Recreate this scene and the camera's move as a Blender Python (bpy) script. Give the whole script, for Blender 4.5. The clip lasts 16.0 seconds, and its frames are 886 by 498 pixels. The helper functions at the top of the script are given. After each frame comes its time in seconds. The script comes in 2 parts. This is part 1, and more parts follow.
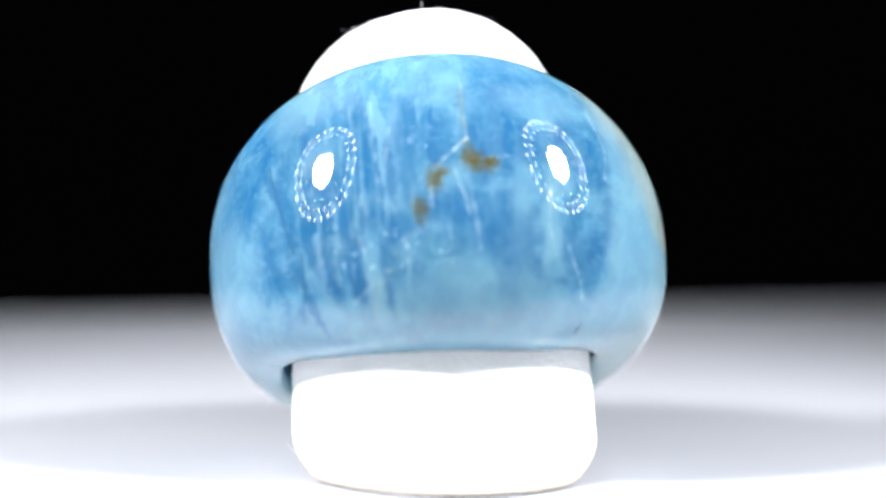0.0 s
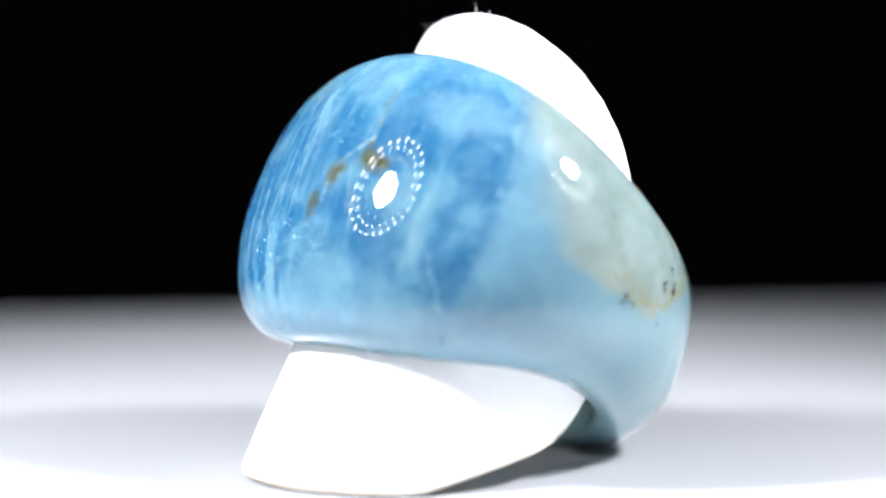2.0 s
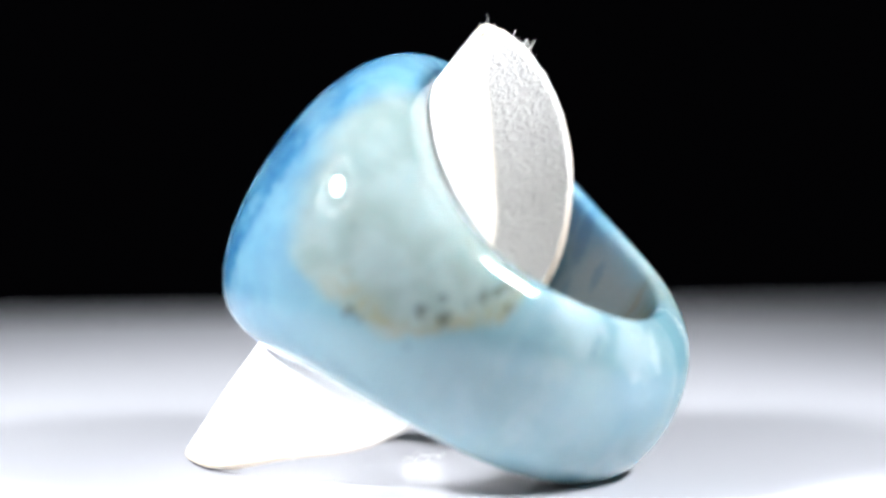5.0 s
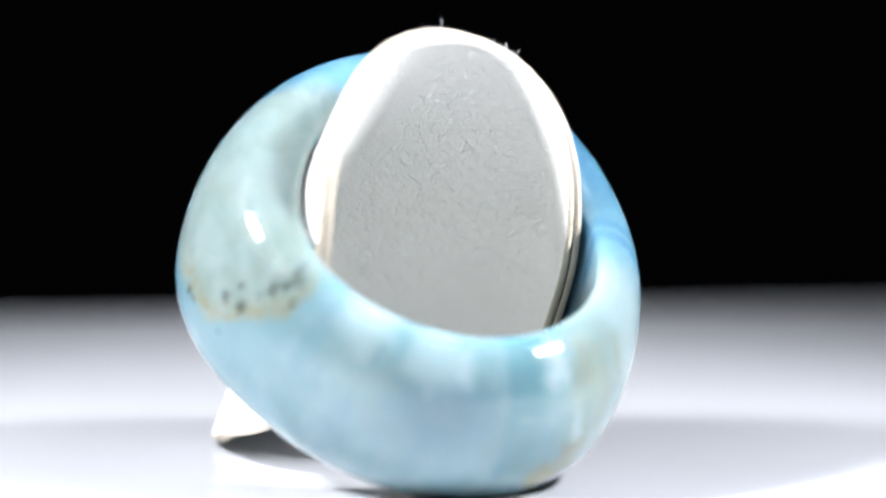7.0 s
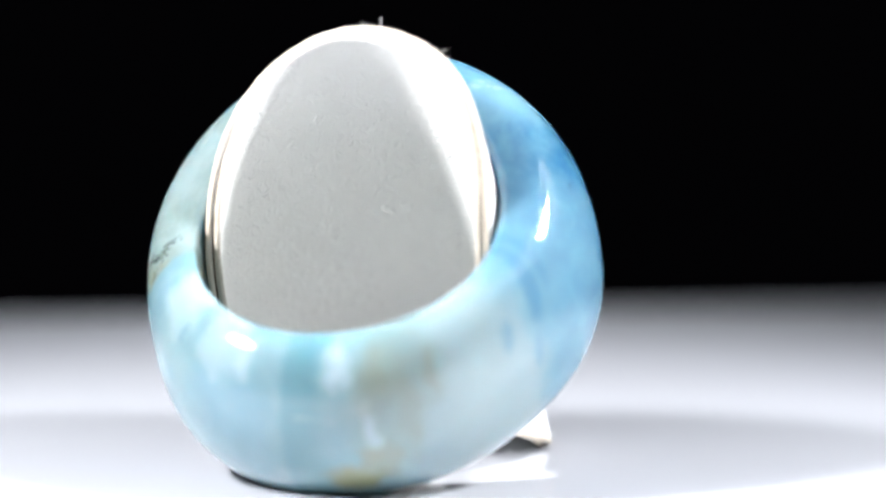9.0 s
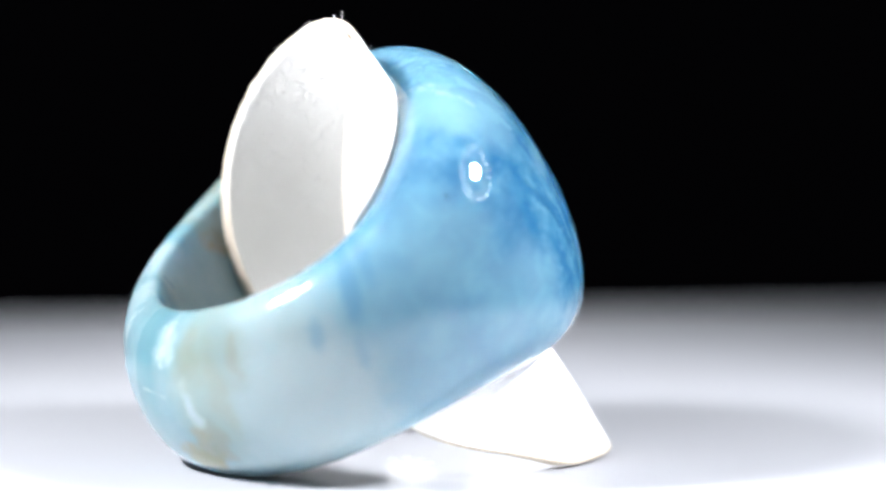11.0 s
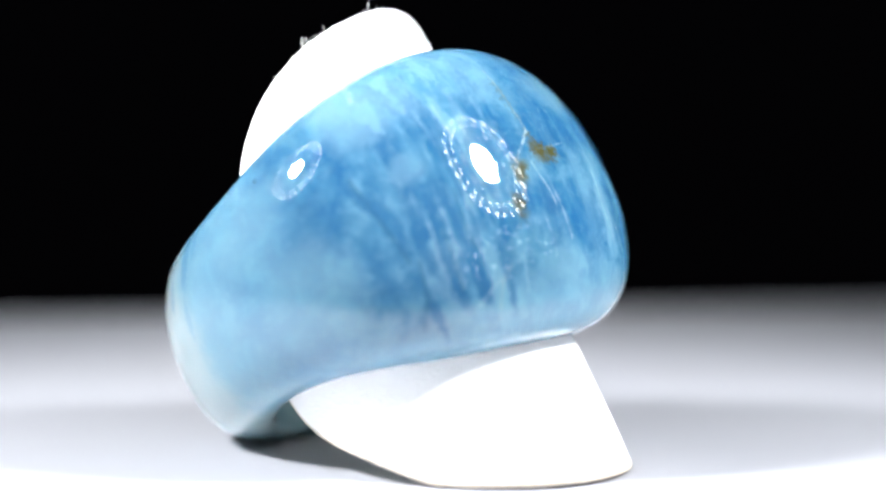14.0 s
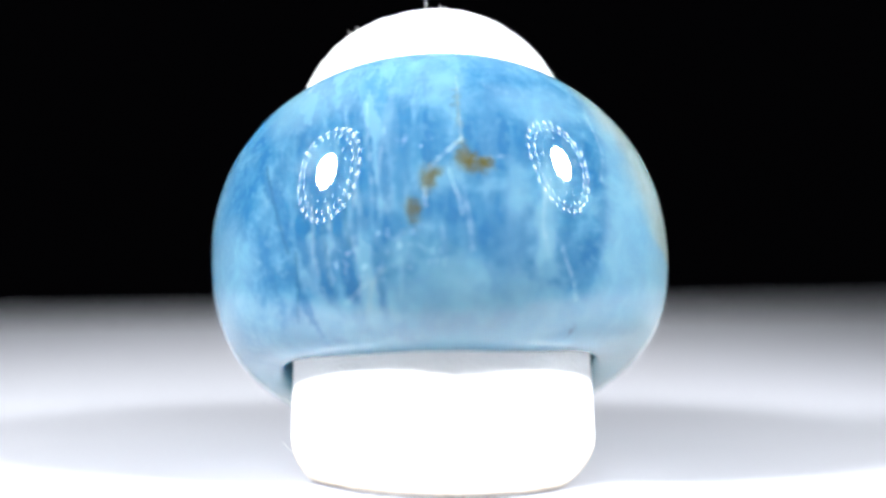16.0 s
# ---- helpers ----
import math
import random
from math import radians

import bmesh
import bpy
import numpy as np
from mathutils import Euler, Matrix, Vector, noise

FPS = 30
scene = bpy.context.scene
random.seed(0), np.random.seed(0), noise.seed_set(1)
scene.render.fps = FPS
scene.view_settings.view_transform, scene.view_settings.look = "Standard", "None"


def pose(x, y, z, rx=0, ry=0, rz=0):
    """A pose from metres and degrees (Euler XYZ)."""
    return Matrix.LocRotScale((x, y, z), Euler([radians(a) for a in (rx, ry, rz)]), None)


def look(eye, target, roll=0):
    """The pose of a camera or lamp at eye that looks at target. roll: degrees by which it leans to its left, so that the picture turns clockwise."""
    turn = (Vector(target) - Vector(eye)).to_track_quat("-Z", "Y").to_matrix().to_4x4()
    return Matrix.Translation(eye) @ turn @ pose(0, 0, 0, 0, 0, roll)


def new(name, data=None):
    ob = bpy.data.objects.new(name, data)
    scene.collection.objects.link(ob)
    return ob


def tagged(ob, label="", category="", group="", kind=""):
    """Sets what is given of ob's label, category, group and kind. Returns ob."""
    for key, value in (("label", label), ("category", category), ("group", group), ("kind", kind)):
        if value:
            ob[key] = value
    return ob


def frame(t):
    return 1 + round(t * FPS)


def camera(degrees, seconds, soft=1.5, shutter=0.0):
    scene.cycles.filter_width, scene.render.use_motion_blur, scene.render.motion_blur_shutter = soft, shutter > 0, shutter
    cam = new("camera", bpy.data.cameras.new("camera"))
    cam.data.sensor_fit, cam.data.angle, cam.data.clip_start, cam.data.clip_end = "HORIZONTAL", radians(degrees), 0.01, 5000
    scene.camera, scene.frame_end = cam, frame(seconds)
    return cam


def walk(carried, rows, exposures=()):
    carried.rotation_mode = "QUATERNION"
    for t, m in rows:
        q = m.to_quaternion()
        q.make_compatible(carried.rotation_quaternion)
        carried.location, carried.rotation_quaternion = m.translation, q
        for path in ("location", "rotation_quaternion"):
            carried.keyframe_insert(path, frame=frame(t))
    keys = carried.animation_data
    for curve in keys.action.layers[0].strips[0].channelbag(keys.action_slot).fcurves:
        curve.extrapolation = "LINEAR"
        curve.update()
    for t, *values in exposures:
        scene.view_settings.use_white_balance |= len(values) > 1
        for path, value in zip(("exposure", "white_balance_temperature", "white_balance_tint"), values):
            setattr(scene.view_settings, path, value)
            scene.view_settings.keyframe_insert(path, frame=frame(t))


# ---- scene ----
S = 0.000036  # metres per design unit; the hole of the ring comes to 19 mm

# ---- camera: a long macro lens on a stand, half a metre away ----
PITCH, ROLL, REACH = radians(8.66), 0.72, 14000 * S
FORWARD = Vector((0, math.cos(PITCH), -math.sin(PITCH)))
UPWARD = Vector((0, math.sin(PITCH), math.cos(PITCH)))
EYE = -REACH * FORWARD + 372 * S * UPWARD + Vector((50.4 * S, 0, 0))
cam = camera(6.41, 16.0, soft=2.5)
cam.data.dof.use_dof = True
cam.data.dof.focus_distance = REACH - 0.004
cam.data.dof.aperture_fstop = 13.0
walk(cam, [(0, look(EYE, EYE + FORWARD, ROLL)), (16, look(EYE, EYE + FORWARD, ROLL))], [(0, 0.0), (16, 0.0)])

# ---- light: an even fill added all round the dark room, two LED spot lamps ----
world = bpy.data.worlds.new("ambient_fill")
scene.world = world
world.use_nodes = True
# near-white and equal from every side, added to lift the shaded parts
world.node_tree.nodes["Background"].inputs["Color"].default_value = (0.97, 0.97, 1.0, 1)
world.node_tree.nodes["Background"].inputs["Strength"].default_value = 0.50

LAMPS = (  # azimuth from straight behind the camera (minus: left), height angle, distance, watts, cone, its soft share, the point aimed at
    (-71, 42, 0.24, 10.1, 26.0, 0.62, Vector((-0.006, 0.006, 0.004))),
    (79, 45, 0.24, 9.4, 28.5, 0.60, Vector((0.008, -0.002, 0.006))),
)
RING_PLACE = Vector((0.001, -0.003, 0.008))


def lamp_place(azimuth, height, distance):
    a, h = radians(azimuth), radians(height)
    return RING_PLACE + distance * Vector((math.sin(a) * math.cos(h), -math.cos(a) * math.cos(h), math.sin(h)))


for azimuth, height, distance, watts, cone, soft_share, aim in LAMPS:
    data = bpy.data.lights.new("led_spot", "SPOT")
    data.energy, data.color = watts, (0.935, 0.95, 1.0)
    data.spot_size, data.spot_blend, data.shadow_soft_size = radians(cone), soft_share, 0.019
    new("led_spot", data).matrix_world = look(lamp_place(azimuth, height, distance), aim)


# ---- materials ----
class Nodes:
    """A short way to write node trees."""

    def __init__(self, name):
        self.mat = bpy.data.materials.new(name)
        self.mat.use_nodes = True
        self.tree = self.mat.node_tree
        self.bsdf = self.tree.nodes["Principled BSDF"]

    def add(self, kind, **values):
        node = self.tree.nodes.new(kind)
        for key, value in values.items():
            setattr(node, key, value)
        return node

    def put(self, socket, value):
        if isinstance(value, bpy.types.NodeSocket):
            self.tree.links.new(value, socket)
        else:
            socket.default_value = value

    def math(self, op, a, b=0.0, c=0.0):
        node = self.add("ShaderNodeMath", operation=op)
        for socket, value in zip(node.inputs, (a, b, c)):
            self.put(socket, value)
        return node.outputs[0]

    def ramp(self, value, low, high, to_low=0.0, to_high=1.0):
        node = self.add("ShaderNodeMapRange", interpolation_type="SMOOTHSTEP")
        for socket, v in zip(node.inputs, (value, low, high, to_low, to_high)):
            self.put(socket, v)
        return node.outputs[0]

    def noise(self, vector, scale, detail=4.0, rough=0.55, distort=0.0):
        node = self.add("ShaderNodeTexNoise")
        self.put(node.inputs["Vector"], vector)
        for key, value in (("Scale", scale), ("Detail", detail), ("Roughness", rough), ("Distortion", distort)):
            node.inputs[key].default_value = value
        return node.outputs[0]

    def mix(self, factor, a, b):
        node = self.add("ShaderNodeMix", data_type="RGBA")
        self.put(node.inputs[0], factor)
        for socket, value in ((node.inputs[6], a), (node.inputs[7], b)):
            self.put(socket, (*value, 1) if isinstance(value, tuple) and len(value) == 3 else value)
        return node.outputs[2]

    def xyz(self, x, y, z):
        node = self.add("ShaderNodeCombineXYZ")
        for socket, value in zip(node.inputs, (x, y, z)):
            self.put(socket, value)
        return node.outputs[0]

    def bump(self, height, strength, distance):
        node = self.add("ShaderNodeBump")
        node.inputs["Strength"].default_value, node.inputs["Distance"].default_value = strength, distance
        self.put(node.inputs["Height"], height)
        self.put(self.bsdf.inputs["Normal"], node.outputs[0])

    def set(self, **values):
        for key, value in values.items():
            self.put(self.bsdf.inputs[key.replace("_", " ")], value)
        return self.mat


def simple(name, color, rough, **more):
    n = Nodes(name)
    n.put(n.bsdf.inputs["Base Color"], (*color, 1))
    n.put(n.bsdf.inputs["Roughness"], rough)
    return n.set(**more) if more else n.mat


def gem_material():
    """Milky blue stone: streaks along the finger hole, pale veils, a grey-green zone and brown inclusions."""
    n = Nodes("pale_blue_gemstone")
    where = n.add("ShaderNodeTexCoord").outputs["Object"]
    scale = n.add("ShaderNodeVectorMath", operation="SCALE")
    n.put(scale.inputs[0], where)
    scale.inputs["Scale"].default_value = 1 / (100 * S)
    p = scale.outputs[0]  # in hundreds of design units
    split = n.add("ShaderNodeSeparateXYZ")
    n.put(split.inputs[0], p)
    u, v, w = split.outputs[0], split.outputs[1], n.math("ADD", split.outputs[2], 0.09)

    warp = n.noise(p, 1.6, 5, 0.6)
    warp2 = n.noise(n.xyz(w, u, v), 2.1, 5, 0.6)
    wob = n.math("MULTIPLY", n.math("SUBTRACT", warp, 0.5), 0.9)
    wob2 = n.math("MULTIPLY", n.math("SUBTRACT", warp2, 0.5), 0.9)
    th = n.math("MULTIPLY", n.math("ARCTAN2", v, u), 4.25)  # arc length from the dome's middle
    back = n.math("MULTIPLY", n.math("ARCTAN2", n.math("MULTIPLY", v, -1.0), n.math("MULTIPLY", u, -1.0)), 4.25)

    tiny = n.math("MULTIPLY", n.math("SUBTRACT", n.noise(p, 9.0, 4, 0.65), 0.5), 0.5)
    tiny2 = n.math("MULTIPLY", n.math("SUBTRACT", n.noise(n.xyz(v, w, u), 10.0, 4, 0.65), 0.5), 0.5)

    def arc(degrees):
        return radians(degrees) * 4.25

    wavering = {}

    def wavered(base, shift, wobble, key):
        """A coordinate with some of a noise added; made once for each share."""
        if (key, wobble) not in wavering:
            wavering[key, wobble] = n.math("MULTIPLY_ADD", shift, wobble, base)
        return wavering[key, wobble]

    def blob(deg, along, half_arc, half_along, soft=0.5, turn=0.0, wobble=0.5, behind=False, small=False, much=1.0):
        """A soft-edged oval patch."""
        a = wavered(back if behind else th, tiny if small else wob, wobble, ("a", behind, small))
        b = wavered(w, tiny2 if small else wob2, wobble, ("b", small))
        at, c, k = arc(deg), math.cos(radians(turn)), math.sin(radians(turn))
        p, q = (c / half_arc, k / half_arc), (-k / half_along, c / half_along)
        if turn:
            a, b = (n.math("MULTIPLY_ADD", a, x, n.math("MULTIPLY_ADD", b, y, -at * x - along * y)) for x, y in (p, q))
        else:
            a, b = n.math("MULTIPLY_ADD", a, p[0], -at * p[0]), n.math("MULTIPLY_ADD", b, q[1], -along * q[1])
        return n.ramp(n.math("MULTIPLY_ADD", a, a, n.math("MULTIPLY", b, b)), (1 - soft) ** 2, (1 + soft) ** 2, much, 0.0)

    thin_a, thin_b = n.math("MULTIPLY_ADD", tiny, 0.16, th), n.math("MULTIPLY_ADD", tiny2, 0.16, w)

    def crack(points, width):
        """A thin line through places given as (degrees round the ring, distance along the hole)."""
        least = None
        for (d0, w0), (d1, w1) in zip(points, points[1:]):
            dx, dy = arc(d1) - arc(d0), w1 - w0
            length = math.hypot(dx, dy)
            dx, dy = dx / length, dy / length
            side = n.math("ABSOLUTE", n.math("MULTIPLY_ADD", thin_a, -dy, n.math("MULTIPLY_ADD", thin_b, dx, arc(d0) * dy - w0 * dx)))
            run = n.math("ABSOLUTE", n.math("MULTIPLY_ADD", thin_a, dx, n.math("MULTIPLY_ADD", thin_b, dy, -arc(d0) * dx - w0 * dy - length / 2)))
            away = n.math("MAXIMUM", side, n.math("SUBTRACT", run, length / 2))
            least = away if least is None else n.math("MINIMUM", least, away)
        return n.ramp(least, width * 0.2, width * 1.15, 1.0, 0.0)

    streak_at = n.xyz(u, v, n.math("MULTIPLY", w, 0.16))
    streak = n.noise(streak_at, 2.6, 7, 0.62, 0.3)
    fine = n.noise(n.xyz(u, v, n.math("MULTIPLY", w, 0.09)), 7.0, 4, 0.6, 0.4)
    cloud = n.noise(p, 1.3, 6, 0.6, 0.5)
    mottle = n.noise(p, 5.5, 5, 0.6)
    speck = n.noise(p, 16.0, 3, 0.5)

    deep, mid, pale = (0.010, 0.066, 0.138), (0.034, 0.116, 0.180), (0.094, 0.182, 0.226)
    cyan, milk, sage = (0.100, 0.166, 0.180), (0.230, 0.285, 0.300), (0.118, 0.150, 0.134)
    tan, brown, black = (0.128, 0.128, 0.078), (0.046, 0.040, 0.004), (0.013, 0.013, 0.009)

    # the blue dome with its streaks, which fade out round the sides
    front = n.ramp(n.math("ABSOLUTE", n.math("MULTIPLY_ADD", wob, 0.8, th)), arc(48), arc(24), 0.05, 1.0)
    bladed = n.math("MULTIPLY", n.ramp(n.math("MULTIPLY_ADD", wob, 0.4, th), arc(8), arc(-10), 0.22, 1.1), front)
    patchy = n.math("MULTIPLY_ADD", n.math("SUBTRACT", streak, cloud), n.math("MULTIPLY", bladed, 0.8), cloud)
    blades = n.add("ShaderNodeTexVoronoi")  # crystal blades with crisp edges
    n.put(blades.inputs["Vector"], n.xyz(n.math("MULTIPLY_ADD", tiny, 0.5, u), n.math("MULTIPLY_ADD", wob2, 0.25, v), n.math("MULTIPLY", w, 0.10)))
    blades.inputs["Scale"].default_value = 3.4
    tint = n.add("ShaderNodeSeparateXYZ")
    n.put(tint.inputs[0], blades.outputs["Color"])
    patchy = n.math("MULTIPLY_ADD", n.math("MULTIPLY", n.math("SUBTRACT", tint.outputs[0], 0.5), bladed), 0.28, patchy)
    col = n.mix(n.ramp(patchy, 0.36, 0.66), deep, mid)
    col = n.mix(n.math("MULTIPLY", n.math("MULTIPLY", n.ramp(tint.outputs[1], 0.72, 0.78), 0.5), bladed), col, pale)
    col = n.mix(n.math("MULTIPLY", n.math("MULTIPLY", n.ramp(fine, 0.53, 0.70), 0.55), bladed), col, pale)
    col = n.mix(n.math("MULTIPLY", n.ramp(cloud, 0.50, 0.74), 0.45), col, pale)
    col = n.mix(n.math("MULTIPLY", n.ramp(mottle, 0.50, 0.70), 0.25), col, pale)
    # paler towards the shank on both sides
    wavy = n.math("MULTIPLY_ADD", wob, 1.3, th)
    col = n.mix(n.math("MULTIPLY", n.ramp(wavy, arc(-48), arc(-112)), 0.85), col, pale)
    col = n.mix(n.math("MULTIPLY", n.ramp(n.math("MULTIPLY_ADD", wob, 0.25, th), arc(44), arc(49)), 0.55), col, pale)
    col = n.mix(n.math("MULTIPLY", n.ramp(wavy, arc(48), arc(95)), 0.8), col, cyan)
    shank = n.mix(n.ramp(cloud, 0.38, 0.66), cyan, (0.122, 0.186, 0.206))
    shank = n.mix(n.math("MULTIPLY", n.ramp(streak, 0.42, 0.7), 0.45), shank, (0.076, 0.150, 0.178))
    turned = n.math("ABSOLUTE", n.math("MULTIPLY_ADD", wob, 0.8, back))
    col = n.mix(n.ramp(turned, arc(82), arc(48)), col, shank)
    # pale lower margin, the white table's reflection put into the colour, and pale veils on the dome
    low = n.math("MULTIPLY_ADD", wob, 1.0, w)
    col = n.mix(n.math("MULTIPLY", n.ramp(low, -1.80, -2.35), 0.6), col, pale)
    col = n.mix(n.math("MULTIPLY", n.ramp(low, 1.7, 2.6), 0.4), col, pale)
    for deg, along, ha, hw, much in ((-36, 1.85, 0.7, 0.6, 0.6), (0, 1.75, 0.6, 0.4, 0.35), (-22, 1.8, 0.3, 0.5, 0.4), (-66, -0.9, 0.9, 0.8, 0.5),
                                     (22, -0.9, 0.25, 0.9, 0.3), (30, 1.4, 0.8, 0.35, 0.4), (-75, 0.9, 0.8, 0.7, 0.4), (-30, 0.45, 0.3, 0.25, 0.4),
                                     (29.5, -0.9, 0.14, 0.75, 0.55), (-18, -2.0, 0.15, 0.6, 0.5), (6, -1.9, 0.6, 0.2, 0.5), (-42, 2.3, 0.5, 0.4, 0.5)):
        col = n.mix(blob(deg, along, ha, hw, 0.6, much=much), col, pale)
    # dark blue tongues
    for deg, along, ha, hw, turn, much in ((-43.5, 0.15, 0.11, 0.50, 25, 0.85), (-23, -1.80, 0.16, 0.36, 8, 0.95), (-9.4, -1.02, 0.22, 0.24, 0, 0.7), (-14.4, -1.75, 0.10, 0.62, 0, 0.75),
                                           (18.6, -1.25, 0.50, 0.45, 0, 0.45), (-7, 0.35, 0.18, 0.95, 0, 0.55), (-40.5, 0.0, 0.08, 0.32, 20, 0.7),
                                           (-34.8, -1.05, 0.12, 0.45, 4, 0.8), (-24.5, -0.5, 0.09, 0.70, 3, 0.7), (-38, -2.05, 0.10, 0.40, 6, 0.75), (-30, -1.5, 0.12, 0.60, 0, 0.7),
                                           (-11.5, 0.0, 0.10, 0.60, 4, 0.7), (-19, 0.9, 0.14, 0.55, 0, 0.35), (24, 0.5, 0.45, 0.40, 0, 0.3), (14, 1.2, 0.4, 0.35, 0, 0.35), (-47, -1.1, 0.12, 0.5, 10, 0.6)):
        col = n.mix(blob(deg, along, ha, hw, 0.35, turn, 0.6, small=True, much=much), col, deep)
    # a grey-teal clouded window low on the dome
    col = n.mix(n.math("MULTIPLY", blob(-3, -1.75, 0.95, 0.45, 0.35), n.ramp(mottle, 0.35, 0.6, 0.15, 0.6)), col, (0.044, 0.124, 0.168))
    # grey-green zone beside the dome, with a tan lower margin
    floor_line = n.math("MAXIMUM", -0.45, n.math("MULTIPLY_ADD", n.math("SUBTRACT", th, arc(97)), 0.82, -0.45))
    above = n.ramp(n.math("SUBTRACT", n.math("MULTIPLY_ADD", wob2, 0.5, w), floor_line), -0.12, 0.12)
    right = n.ramp(n.math("MULTIPLY_ADD", wob, 0.3, th), arc(122), arc(119))
    left = n.ramp(n.math("MULTIPLY_ADD", w, 0.70, n.math("MULTIPLY_ADD", wob, 0.9, th)), arc(54), arc(69))
    zone = n.math("MULTIPLY", n.math("MULTIPLY", above, right), left)
    green = n.mix(n.ramp(cloud, 0.36, 0.66), sage, (0.146, 0.182, 0.176))
    col = n.mix(n.math("MULTIPLY", zone, 0.85), col, green)
    lower = n.ramp(n.math("SUBTRACT", n.math("MULTIPLY_ADD", wob, 0.9, w), floor_line), 0.75, 0.15)
    tan_side = n.ramp(th, arc(70), arc(86))
    tan_zone = n.math("MULTIPLY", n.math("MULTIPLY", zone, lower), n.math("MULTIPLY", tan_side, n.ramp(mottle, 0.40, 0.58)))
    col = n.mix(n.math("MULTIPLY", tan_zone, 0.75), col, tan)
    # tan veins and cloudy patches on the shank
    for deg, along, ha, hw, much, tint in ((50, 0.1, 1.25, 2.0, 0.7, (0.190, 0.232, 0.235)), (-14, 0.6, 0.75, 0.6, 0.5, (0.092, 0.166, 0.210)), (-8, -0.4, 0.5, 0.5, 0.4, (0.096, 0.168, 0.196)), (35, 1.2, 0.55, 0.5, 0.6, sage),
                                           (26, 0.5, 0.5, 1.0, 0.45, (0.150, 0.180, 0.150)), (24, 1.16, 0.26, 0.32, 0.4, tan), (39, 1.1, 0.14, 0.3, 0.35, tan), (31, 0.6, 0.16, 0.7, 0.22, tan), (24, -0.4, 0.18, 0.4, 0.5, tan),
                                           (16, -0.65, 0.40, 0.26, 0.85, (0.110, 0.112, 0.050)), (20, -0.2, 0.15, 0.2, 0.6, tan), (14.4, 1.38, 0.28, 0.20, 0.8, milk), (22, 0.4, 0.13, 0.35, 0.7, milk), (-19.5, 1.37, 0.5, 0.3, 0.5, milk),
                                           (-11, 1.35, 0.2, 0.18, 0.6, milk), (-40, 1.55, 0.5, 0.4, 0.6, milk), (-37, 0.9, 0.6, 0.5, 0.4, (0.150, 0.205, 0.205)), (9.9, 1.63, 0.25, 0.3, 0.5, (0.050, 0.125, 0.150)), (-30, 0.1, 0.6, 0.5, 0.4, (0.120, 0.190, 0.215))):
        col = n.mix(blob(deg, along, ha, hw, 0.6, 0, 0.9, True, much=much), col, tint)
    # a teal slab in the shank with one straight, crisp side
    slab_side = n.ramp(n.math("MULTIPLY_ADD", tiny, 0.1, back), arc(0.8), arc(1.6))
    teal = n.math("MULTIPLY", n.math("MULTIPLY", slab_side, n.ramp(back, arc(13), arc(8))), n.ramp(w, -0.9, 0.6, 0.25, 0.75))
    col = n.mix(teal, col, (0.062, 0.140, 0.160))
    # dark blue brush marks on the far flank
    for deg, along, ha, hw, turn, much in ((-104, 1.25, 0.16, 0.55, -25, 0.6), (-97, 1.5, 0.12, 0.4, -20, 0.5), (-118, 0.84, 0.14, 0.25, -20, 0.4), (-110, 0.2, 0.1, 0.3, -15, 0.3), (-50, 0.7, 0.18, 0.2, 0, 0.4), (-64, 0.3, 0.3, 0.25, 0, 0.3)):
        col = n.mix(blob(deg, along, ha, hw, 0.5, turn, 0.6, small=True, much=much), col, (0.030, 0.108, 0.176))
    # healed cracks
    broken = n.ramp(mottle, 0.38, 0.60, 0.10, 0.58)
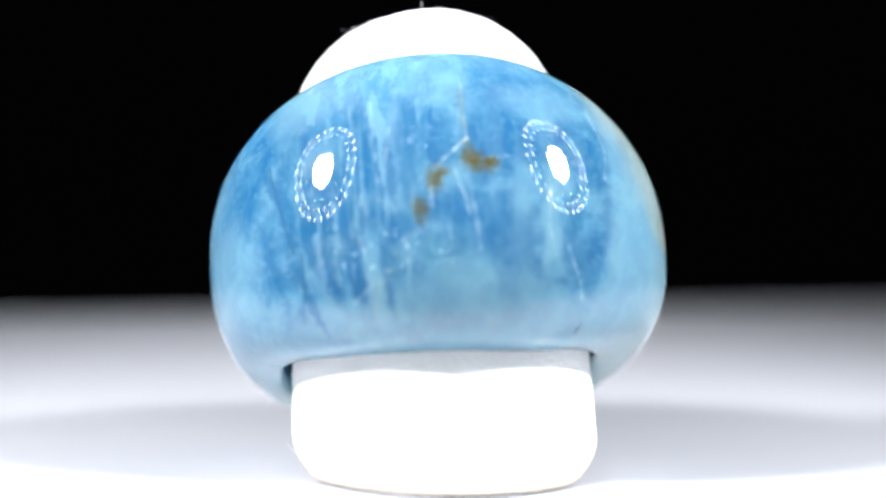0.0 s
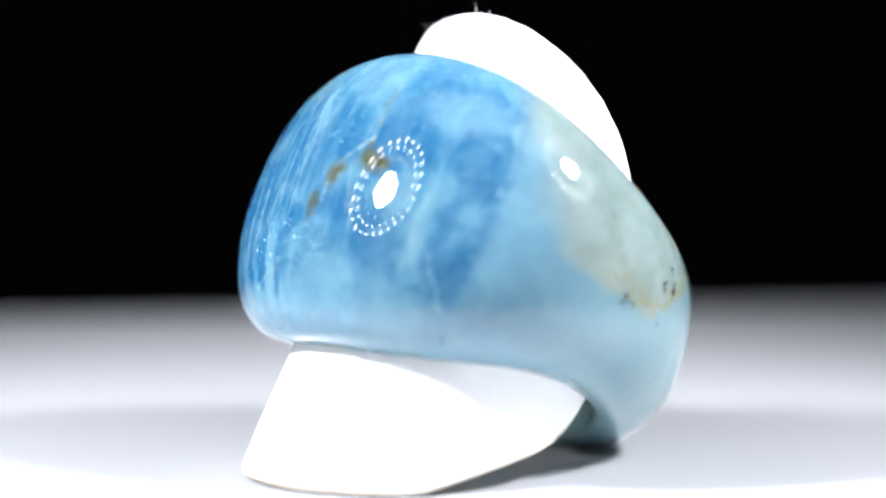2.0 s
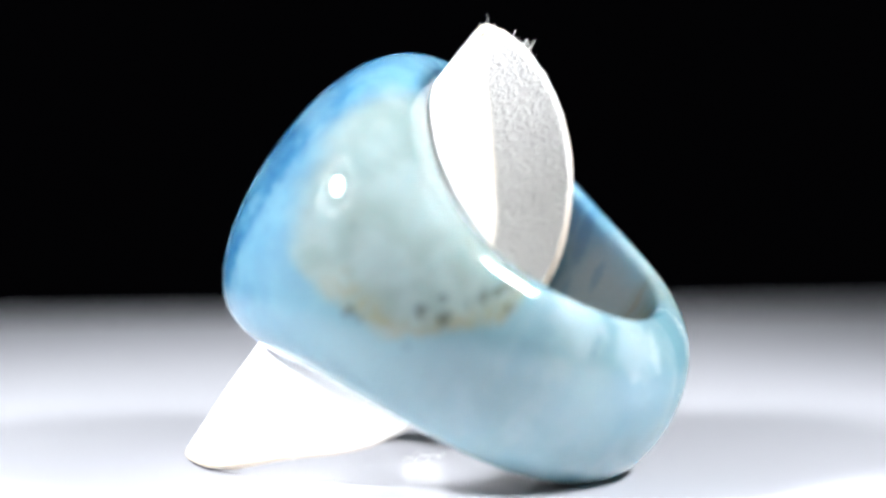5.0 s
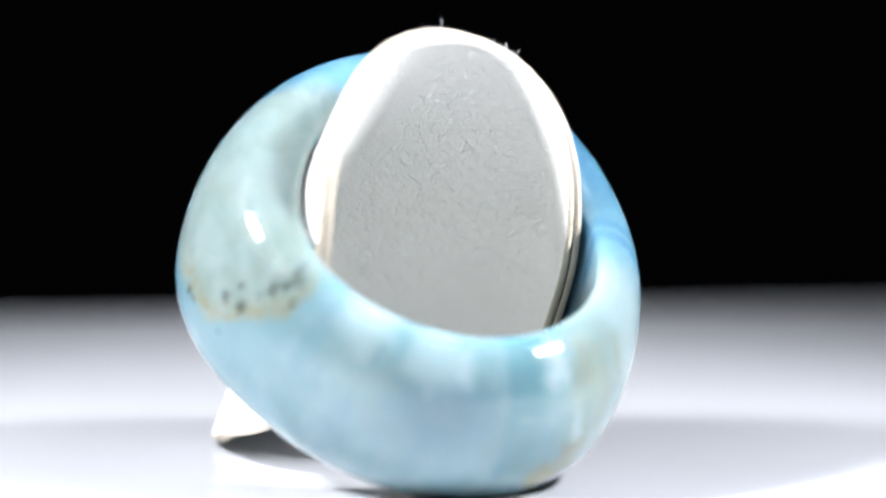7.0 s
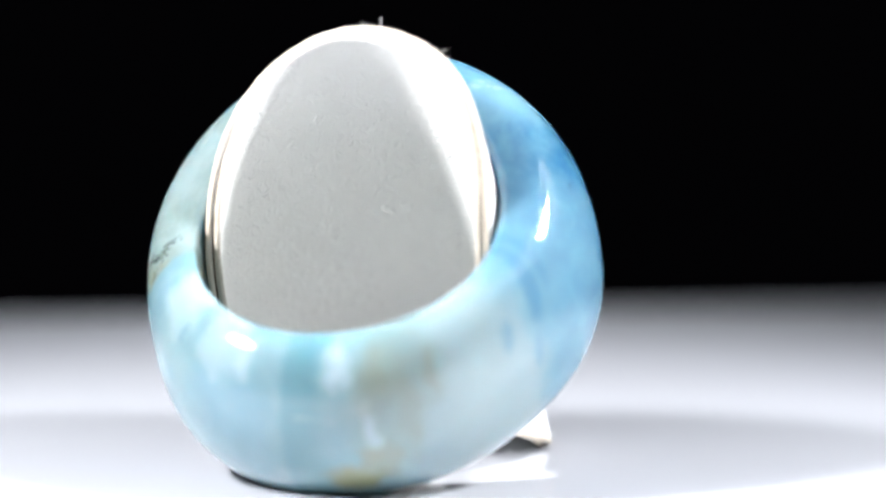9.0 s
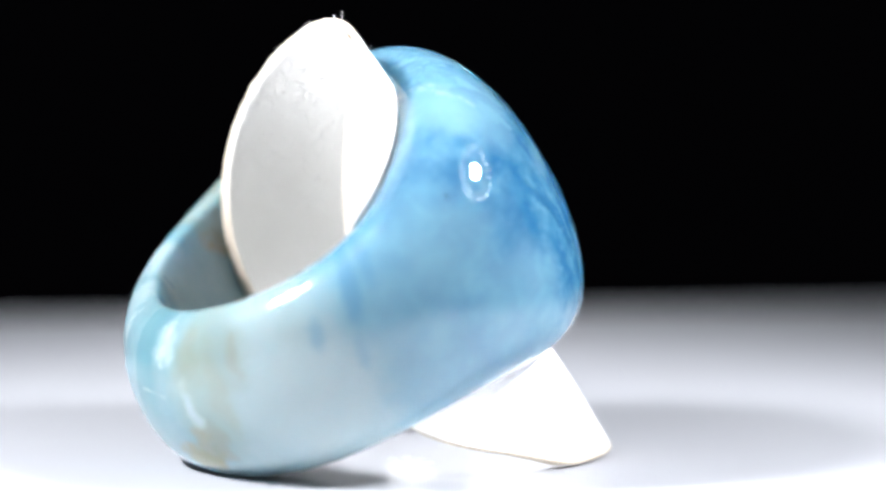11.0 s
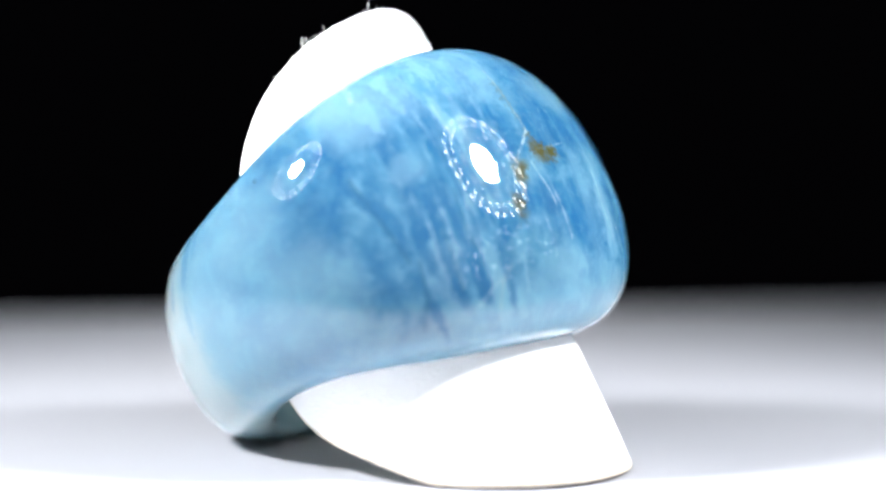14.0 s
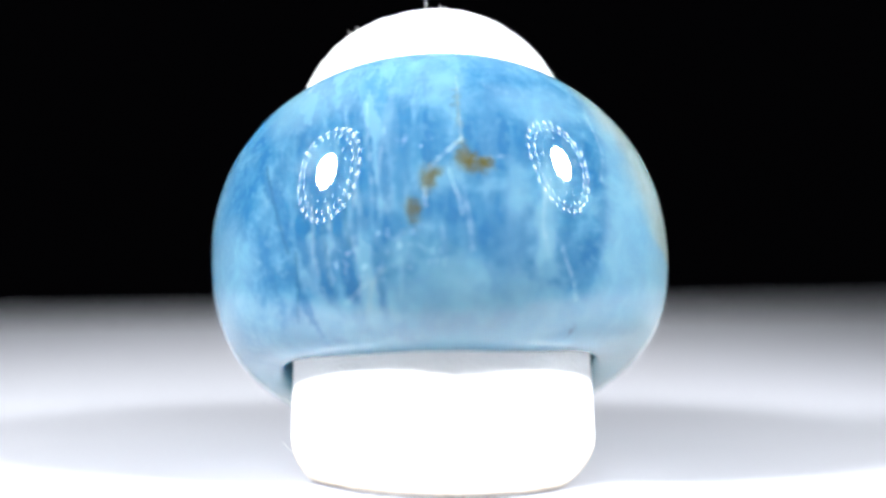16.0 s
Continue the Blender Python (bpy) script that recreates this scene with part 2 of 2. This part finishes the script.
    for points, width, much, tint in (
            (((8, 1.88), (7.9, 1.18), (8.4, 0.54), (9, 0.16)), 0.035, 0.7, (0.200, 0.225, 0.190)), (((8.4, 0.54), (4.5, 0.29), (0.8, 0.04), (-0.7, -0.15), (-1.3, -0.35), (-1.0, -0.7)), 0.036, 1.2, milk),
            (((9, 0.16), (14.3, 0.18), (20.1, 0.23)), 0.024, 0.7, milk), (((4.8, 0.05), (5.6, -0.27), (7.6, -0.59), (8.3, -0.89)), 0.028, 0.8, milk), (((8.6, -0.38), (10.3, -1.09), (10.8, -1.48)), 0.045, 0.5, milk),
            (((-15.8, 1.4), (-14.7, 0.17), (-14.7, -0.5)), 0.035, 0.5, milk), (((-10.7, 0.97), (-11.7, 0.47), (-13.1, -0.17)), 0.035, 0.5, milk), (((-18.9, -0.37), (-20.8, -0.91), (-19.5, -1.61)), 0.025, 0.7, milk),
            (((29.2, -0.28), (28.8, -1.01), (31.3, -1.48)), 0.045, 0.55, milk), (((33.2, -1.16), (37, -1.6), (41.7, -2.08)), 0.03, 0.8, milk), (((-12.8, -1.72), (-16.8, -1.95), (-19.9, -2.43)), 0.06, 0.7, (0.150, 0.190, 0.185)),
            (((-25.3, -2.17), (-20.8, -2.02), (-17.2, -1.85)), 0.03, 0.6, milk), (((-26.4, -0.44), (-26.6, -0.97), (-25.5, -1.6)), 0.03, 0.6, milk), (((-31, -0.6), (-32, -1.3), (-31, -2.0)), 0.03, 0.5, milk),
            (((-29, 2.62), (-33.9, 2.43), (-34.5, 2.05)), 0.10, 0.6, milk), (((-175.4, 0.73), (-170, 0.70), (-166.3, 0.63)), 0.03, 0.9, milk), (((171.7, 1.59), (168, 1.45), (170.2, 1.29)), 0.04, 0.8, milk),
            (((-8.5, -1.2), (-8.0, -1.7), (-9, -2.2)), 0.03, 0.6, milk), (((3, -1.1), (4, -1.5), (3.3, -1.75)), 0.025, 0.6, milk), (((43, 1.4), (46, 0.7), (45, 0.1)), 0.05, 0.4, milk)):
        col = n.mix(n.math("MULTIPLY", crack(points, width), n.math("MULTIPLY", broken, much)), col, tint)
    for points, width, much in ((((-44.5, 0.62), (-42.1, -0.11), (-39.3, -1.11)), 0.045, 0.7), (((-36.8, -1.16), (-38.9, -1.8), (-43, -2.2)), 0.04, 0.6), (((-21, -0.2), (-22, -0.8), (-21.4, -1.3)), 0.035, 0.6),
                                (((-28.5, -0.8), (-28, -1.4), (-29, -1.9)), 0.035, 0.6), (((145.6, 1.1), (146.9, 1.4)), 0.035, 0.5)):
        col = n.mix(n.math("MULTIPLY", crack(points, width), much), col, (0.012, 0.058, 0.105))
    # sparkle of light off the cracks, painted into the colour as near-white specks
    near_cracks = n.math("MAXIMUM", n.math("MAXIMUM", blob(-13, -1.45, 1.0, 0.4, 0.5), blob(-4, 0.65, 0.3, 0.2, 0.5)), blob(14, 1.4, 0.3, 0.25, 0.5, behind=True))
    painted_glint = n.math("MULTIPLY", near_cracks, n.ramp(speck, 0.645, 0.70))
    col = n.mix(n.math("MULTIPLY", painted_glint, 0.65), col, (0.7, 0.75, 0.78))
    # brown stains at the crack
    for deg, along, ha, hw, much in ((11.3, 0.05, 0.24, 0.13, 0.97), (13.2, 0.08, 0.16, 0.06, 0.8), (8.6, 0.28, 0.10, 0.16, 0.75), (-0.2, -0.22, 0.12, 0.17, 0.85), (1.8, -0.08, 0.10, 0.10, 0.7), (-4.4, -0.76, 0.11, 0.16, 0.9), (-4.0, -0.95, 0.05, 0.12, 0.5), (7.5, 1.2, 0.06, 0.3, 0.35)):
        stain = n.math("MULTIPLY", blob(deg, along, ha, hw, 0.92, 0, 1.0, small=True), n.ramp(mottle, 0.3, 0.55, 0.5, 1.0))
        col = n.mix(n.math("MULTIPLY", stain, much), col, brown)
    # black specks, on the outer side alone
    outside = n.ramp(n.math("SQRT", n.math("ADD", n.math("MULTIPLY", u, u), n.math("MULTIPLY", v, v))), 2.95, 3.15, 0.0, 0.9)
    for deg, along, size in ((74, 0.76, 0.03), (113, 1.52, 0.05), (115, 1.42, 0.06), (119, 1.13, 0.07), (111, 1.15, 0.06), (112, 1.03, 0.05), (106, 0.43, 0.085), (100, 0.35, 0.07), (103, 0.72, 0.06),
                             (86, -0.45, 0.08), (89, -0.43, 0.05), (103, -0.33, 0.03), (114, 1.25, 0.06), (117, 1.42, 0.045), (109, 0.85, 0.05), (46, -2.42, 0.045), (-6, -1.09, 0.03), (-68, 1.5, 0.025)):
        col = n.mix(n.math("MULTIPLY", blob(deg, along, size * 0.85, size, 0.7, 0, 1.15, small=True), outside), col, black)
    n.bump(n.noise(p, 4.0, 2, 0.45), 0.07, 0.00006)
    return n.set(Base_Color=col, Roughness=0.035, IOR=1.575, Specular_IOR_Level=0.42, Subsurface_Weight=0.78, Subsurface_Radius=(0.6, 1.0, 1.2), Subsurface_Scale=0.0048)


def leather_material(name, tone, wrinkle, relief=0.35):
    n = Nodes(name)
    where = n.add("ShaderNodeTexCoord").outputs["Object"]
    grain = n.noise(where, 2600, 4, 0.6)
    crease = n.noise(where, 1300, 3, 0.55, 1.2)
    blot = n.noise(where, 160, 3, 0.5)
    col = n.mix(n.ramp(blot, 0.3, 0.7), tuple(c * 0.95 for c in tone), tone)
    n.bump(n.math("ADD", n.math("MULTIPLY", grain, 0.5), n.math("MULTIPLY", n.math("ABSOLUTE", n.math("SUBTRACT", crease, 0.5)), wrinkle)), relief, 0.00022)
    return n.set(Base_Color=col, Roughness=0.62)


def table_material():
    n = Nodes("white_glossy_board")
    where = n.add("ShaderNodeTexCoord").outputs["Object"]
    dust = n.noise(where, 4200, 2, 0.5)
    smear = n.noise(where, 45, 4, 0.55)
    col = n.mix(n.math("MULTIPLY", n.ramp(dust, 0.70, 0.76), 0.25), (0.83, 0.85, 0.90), (0.6, 0.6, 0.6))
    return n.set(Base_Color=col, Roughness=n.ramp(smear, 0.3, 0.7, 0.045, 0.075), Specular_IOR_Level=0.5)


GEM = gem_material()
LEATHER = leather_material("white_leatherette", (0.74, 0.735, 0.72), 2.2)
LINING = leather_material("white_wrinkled_lining", (0.71, 0.70, 0.665), 4.5, 0.5)
RAW = leather_material("raw_cut_leather", (0.46, 0.40, 0.32), 5.0)
CORE = simple("brown_core_board", (0.075, 0.048, 0.026), 0.85)
TABLE = table_material()
FIBRE = simple("white_cotton_fibre", (0.7, 0.7, 0.68), 0.8)
HOUSING = simple("black_lamp_housing", (0.015, 0.015, 0.016), 0.5)
LED = simple("lit_led", (0.9, 0.9, 0.9), 0.4, Emission_Color=(0.95, 0.98, 1.0, 1), Emission_Strength=22.0)
VELVET = simple("black_velvet", (0.0017, 0.0016, 0.0021), 0.95, Specular_IOR_Level=0.0)


# ---- building helpers ----
def part(name, bm, material, parent=None, label=""):
    bmesh.ops.recalc_face_normals(bm, faces=bm.faces)
    mesh = bpy.data.meshes.new(name)
    bm.to_mesh(mesh)
    bm.free()
    for face in mesh.polygons:
        face.use_smooth = True
    for m in material if isinstance(material, tuple) else (material,):
        mesh.materials.append(m)
    ob = new(name, mesh)
    ob.parent = parent
    return tagged(ob, label)


def grid(bm, points, closed_u, closed_v):
    """Faces over rows of points."""
    rows = [[bm.verts.new(p) for p in row] for row in points]
    n, m = len(rows), len(rows[0])
    for i in range(n if closed_u else n - 1):
        for j in range(m if closed_v else m - 1):
            bm.faces.new((rows[i][j], rows[(i + 1) % n][j], rows[(i + 1) % n][(j + 1) % m], rows[i][(j + 1) % m]))
    return rows


def slab(bm, x0, x1, y0, y1, z0, z1, bevel=0.0):
    made = bmesh.ops.create_cube(bm, size=1)["verts"]
    for v in made:
        v.co = ((x0 + x1) / 2 + v.co.x * (x1 - x0), (y0 + y1) / 2 + v.co.y * (y1 - y0), (z0 + z1) / 2 + v.co.z * (z1 - z0))
    if bevel:
        bmesh.ops.bevel(bm, geom=list({e for v in made for e in v.link_edges}), offset=bevel, segments=3, affect="EDGES")


# ---- table and backdrop ----
bm = bmesh.new()
slab(bm, -0.48, 0.48, -0.66, 0.0, -0.018, 0.0, 0.002)
bmesh.ops.transform(bm, matrix=pose(0, 0.0622, 0, 0, 0, 9.2), verts=bm.verts)  # its back edge runs askew
tagged(part("table", bm, TABLE), "glossy white tabletop under two lamps", "table", kind="structure")
bm = bmesh.new()
slab(bm, -0.6, 0.6, 0.16, 0.165, -0.3, 0.6)
tagged(part("backdrop", bm, VELVET), "black velvet cloth hanging behind the table", "backdrop", kind="structure")

# ---- the ring and its stand share one leaning frame: u towards the dome, v across, w along the finger hole ----
def leaning(degrees, mid_u, mid_v, mid_w, lift):
    a = radians(degrees)
    out, along, across = Vector((0, -math.cos(a), math.sin(a))), Vector((0, math.sin(a), math.cos(a))), Vector((1, 0, 0))
    middle = (mid_u * out + mid_w * along + mid_v * across + Vector((0, 0, lift))) * S
    return Matrix.Translation(middle) @ Matrix((out, across, along)).transposed().to_4x4()


RING_START = leaning(33.9, 97.7, 33.7, 347.3, -3.5) @ pose(0, 0, 0, 3.6, 0, 0)
STAND_START = leaning(32.6, 52, 40, 322, 13) @ pose(0, 0, 0, 3.0, 0, 0)
HOLE, HOLE_SHIFT = 270, -38


def ring():
    bm = bmesh.new()
    points = []
    for i in range(200):
        th = 2 * math.pi * i / 200
        c, s = math.cos(th), math.sin(th)
        x = (1 + c) / 2
        half = 168.3 + 113.8 * x ** 1.68 - 13.9 * s * s + 2.5 * math.sin(2 * th) - 1.2 * math.cos(3 * th) - 3 * math.cos(4 * th)
        outer = 402.8 + 18.3 * c * c - 9.9 * c + 3.9 * s + 4.9 * math.sin(2 * th) - 14.1 * math.cos(3 * th) - 1.7 * math.sin(3 * th)
        inner = HOLE_SHIFT * c + math.sqrt(HOLE ** 2 - (HOLE_SHIFT * s) ** 2)  # the finger hole sits off centre
        rim = max(273, inner + 14)
        n = 2.1 + 0.22 * s * s
        drift = -16 * s * s - 11.9 * c * c
        row = []
        for j in range(48):  # the outer, domed side
            ph = math.pi * (j / 47 - 0.5)
            cp, sp = math.cos(ph), math.sin(ph)
            bulge = (outer + (9.8 * c - 4.1 * s - 5.6 * s * s) * sp - rim) * abs(cp) ** (2 / n)
            row.append((rim + bulge, half * math.copysign(abs(sp) ** (2 / n), sp)))
        eased = ((inner + 12, half - 0.5), (inner + 5, half - 3), (inner + 1, half - 8), (inner, half - 16))
        row += list(eased) + [(inner, (half - 16) * (1 - 2 * j / 12)) for j in range(1, 12)] + [(r, -w) for r, w in reversed(eased)]
        points.append([Vector((r * c, r * s, w + drift)) * S for r, w in row])
    grid(bm, points, True, True)
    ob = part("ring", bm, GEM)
    return tagged(ob, "polished translucent sky-blue gemstone dome ring with brown inclusions", "ring")


TUBE = 262  # outer radius of the curled strip
WRAP = radians(118)  # how far round it curls to each side


def stand_edge(ph, top):
    """Where the curled strip ends along w, at the angle ph from its front line."""
    if top:
        d = ph - 0.1375  # cut askew: one lobe is fuller than the other
        q = min(1.0, abs(d) / (1.802 if d > 0 else 1.867))
        lobe = (1 - q ** 1.778) ** 0.503 if d > 0 else (1 - q ** 2.457) ** 0.519
        return -50 + 449.7 * lobe + 13.5 * math.sin(ph) * min(1, lobe * 2)
    q = min(1.0, abs(ph - 0.04) / WRAP)
    rounded = 25 * math.sin(math.pi * min(1, max(0, (abs(ph) - 0.80) / 1.2))) ** 2  # the foot's corners are cut round
    return -50 - 510 * (1 - q ** 1.6) ** 0.57 + rounded


def strip_point(r, ph, w):
    """A place on the curled strip: the foot flares, the top draws in, bends back and leans to one side."""
    f = max(0, w) / 400
    flare = min(1, max(0, -(w + 150) / 250))
    upper = min(1, max(0, (w + 100) / 200))
    r = r + 9 * flare + 6.5 * upper - 15.9 * f
    a = ph - 0.0226 * f
    return Vector((r * math.cos(a) * (1 + 0.0528 * upper) - 4.2 * upper - 11.0 * f * f, r * math.sin(a) * (1 - 0.0237 * f) - 16.0 * f, w))


def sheet(r0, r1, inset, foot=1.2):
    """One layer of the curled strip between two radii."""
    bm = bmesh.new()
    n, m = 120, 48
    sides = []
    for r in (r1, r0):
        rows = []
        for i in range(n + 1):
            ph = 0.995 * WRAP * math.sin(math.pi / 2 * (2 * i / n - 1)) * (1 - inset * 0.002)
            ragged = 2.2 * noise.noise((r0 * 0.3, ph * 40, 0)) + 1.0 * noise.noise((r0, ph * 9, 3))
            lo, hi = stand_edge(ph, False) + inset, stand_edge(ph, True) - inset + ragged
            on_table = STAND_START @ (Vector((r * math.cos(ph), r * math.sin(ph), 0)) * S)
            lo = max(lo, (foot * S - on_table.z) / STAND_START.col[2].z / S + 1.0 * noise.noise((ph * 30, r0, 7)))  # the foot is cut flat to the table
            row = []
            for j in range(m + 1):
                w = lo + (9 + (hi - lo - 9) * (j - 1) / (m - 1) if j else 0)
                row.append(strip_point(r, ph, w) * S)
            rows.append(row)
        sides.append(grid(bm, rows, False, False))
    a, b = sides
    welt = {v for row in a for v in row[:2]}
    for face in bm.faces:  # the raw lower edge of the strip
        if all(v in welt for v in face.verts):
            face.material_index = 1
    rim = [(i, 0) for i in range(n)] + [(n, j) for j in range(m)] + [(i, m) for i in range(n, 0, -1)] + [(0, j) for j in range(m, 0, -1)]
    for k, (i, j) in enumerate(rim):
        i2, j2 = rim[(k + 1) % len(rim)]
        bm.faces.new((a[i][j], a[i2][j2], b[i2][j2], b[i][j])).material_index = 1
    return bm


def stand():
    base = new("ring_stand")
    part("outer_leather", sheet(TUBE - 11, TUBE, 0, 2.2), (LEATHER, RAW), base)
    part("core_board", sheet(TUBE - 15.5, TUBE - 11, 6.0), (CORE, CORE), base, "thin brown board edge between the leather layers")
    part("inner_leather", sheet(TUBE - 27, TUBE - 15.5, 0), (LINING, RAW), base, "wrinkled white leather lining")
    bm = bmesh.new()
    rng = random.Random(5)
    for k in range(96):  # loose fibres along the cut rims, thickest in one tuft
        tuft = k >= 70
        top = k % 3 > 0 or tuft
        ph = rng.gauss(-0.52, 0.035) if tuft else rng.gauss(0, 0.5 if k % 2 else 1.1)
        ph = max(-1.9, min(1.9, ph))
        if not top and abs(ph) < 1.2:
            continue
        at = strip_point(TUBE - 11 + rng.uniform(-8, 8), ph, stand_edge(ph, top) - 3)
        turn = Matrix.Rotation(ph, 3, "Z")
        way = turn @ Vector((rng.uniform(-0.6, 0.8), rng.uniform(-0.8, 0.8), (1 if top else 0.25) * rng.uniform(0.2, 1))).normalized()
        bend = Vector((rng.uniform(-1, 1), rng.uniform(-1, 1), rng.uniform(-1, 1)))
        reach = rng.uniform(10, 24) if tuft else rng.uniform(6, 16) if k % 9 else rng.uniform(22, 42)
        rows = []
        for j in range(6):
            q = j / 5
            c = at + way * reach * q + bend * reach * 0.5 * q * q
            rows.append([(c + 0.65 * (1 - 0.6 * q) * Vector((math.cos(a), math.sin(a), 0))) * S for a in (0, 2.1, 4.2)])
        grid(bm, rows, False, True)
    tagged(part("loose_fibres", bm, FIBRE, base, "fine white fibres fraying from the cut rim"), kind="stuff")
    return tagged(base, "curled white leatherette ring stand leaning on the table", "ring stand")


def disc(bm, middle, radius, depth, sides=24):
    ends = [[bm.verts.new((middle[0] + radius * math.cos(2 * math.pi * i / sides), middle[1] + radius * math.sin(2 * math.pi * i / sides), z)) for i in range(sides)] for z in (middle[2], middle[2] + depth)]
    bm.faces.new(ends[0]), bm.faces.new(ends[1])
    for i in range(sides):
        bm.faces.new((ends[0][i], ends[0][(i + 1) % sides], ends[1][(i + 1) % sides], ends[1][i]))


def led_lamp(m):
    """A round lamp head on a bent arm: a dark dish with rings of small LEDs round the bright middle."""
    base = new("led_lamp")
    bm = bmesh.new()
    profile = ((0.001, 0.028), (0.042, 0.028), (0.084, 0.008), (0.090, -0.004), (0.096, -0.004), (0.096, 0.016), (0.070, 0.052), (0.001, 0.058))
    grid(bm, [[Vector((r * math.cos(2 * math.pi * i / 48), r * math.sin(2 * math.pi * i / 48), z)) for r, z in profile] for i in range(48)], True, False)
    part("housing", bm, HOUSING, base, "black round lamp dish")
    # the arm bends from the back of the dish down to a round foot on the table
    back, side = m @ Vector((0, 0, 0.056)), math.copysign(1, m.translation.x)
    foot = Vector((0.38 * side, m.translation.y - 0.02, 0.014))
    knee = Vector((foot.x + 0.03 * side, foot.y, back.z + 0.10))
    local = m.inverted()
    bm, rows = bmesh.new(), []
    for i in range(33):
        q = i / 32
        c = back * (1 - q) ** 2 + knee * 2 * q * (1 - q) + foot * q * q
        along = ((knee - back) * (1 - q) + (foot - knee) * q).normalized()
        turn = along.to_track_quat("Z", "Y").to_matrix()
        rows.append([local @ (c + turn @ Vector((0.005 * math.cos(a), 0.005 * math.sin(a), 0))) for a in (2 * math.pi * k / 12 for k in range(12))])
    grid(bm, rows, False, True)
    part("arm", bm, HOUSING, base)
    bm = bmesh.new()
    disc(bm, (0, 0, 0), 0.055, 0.014, 40)
    bmesh.ops.transform(bm, matrix=local @ Matrix.Translation((foot.x, foot.y, 0.0005)), verts=bm.verts)
    part("foot", bm, HOUSING, base)
    for radius, count, size in ((0.062, 26, 0.0036), (0.050, 24, 0.0028), (0.036, 14, 0.0016)):
        bm = bmesh.new()
        disc(bm, (0, 0, 0), size, 0.002, 10)
        first = part("led", bm, LED, base)
        for i in range(count):
            a = 2 * math.pi * (i + 0.5 * (count % 4)) / count
            led = first if i == 0 else new("led", first.data)
            led.parent, led.location = base, (radius * math.cos(a), radius * math.sin(a), 0)
    base.matrix_world = m
    return tagged(base, "round black LED lamp head on a bent arm", "lamp", "LED lamps over the table")


for azimuth, height, distance, watts, cone, soft_share, aim in LAMPS:
    led_lamp(look(lamp_place(azimuth, height, distance + 0.004), aim))

RING = ring()
STAND = stand()


def lint(name, m, seed, count, spread, length, label):
    """A few stray fibres lying together."""
    rng = random.Random(seed)
    bm = bmesh.new()
    for k in range(count):
        c = Vector((rng.uniform(-spread, spread), rng.uniform(-spread, spread) * 0.6, 0.9))
        a, bend = rng.uniform(0, 6.28), rng.uniform(-2.2, 2.2)
        size, rows = length * rng.uniform(0.5, 1.2), []
        for j in range(7):
            c = c + Vector((math.cos(a + bend * j / 6), math.sin(a + bend * j / 6), 0.12 * math.sin(j))) * size / 6
            rows.append([(c + 0.4 * Vector((0, math.cos(b), math.sin(b)))) * S for b in (0, 2.1, 4.2)])
        grid(bm, rows, False, True)
    ob = part(name, bm, FIBRE)
    ob.matrix_world = m
    return tagged(ob, label, "lint")


TABLE_LINT_START = pose(-23 * S, 18 * S, 0.0)
TABLE_LINT = lint("table_lint", TABLE_LINT_START, 3, 16, 34, 26, "stray white fibres lying on the white tabletop")


def motions():
    """Ring and stand turn together, clockwise seen from above, on the table's turning point."""
    turns = [(0.25 * k, pose(0, 0, 0, 0, 0, -22.67 * 0.25 * k)) for k in range(65)]
    walk(RING, [(t, m @ RING_START) for t, m in turns])
    walk(STAND, [(t, m @ STAND_START) for t, m in turns])
    walk(TABLE_LINT, [(t, m @ TABLE_LINT_START) for t, m in turns])


motions()
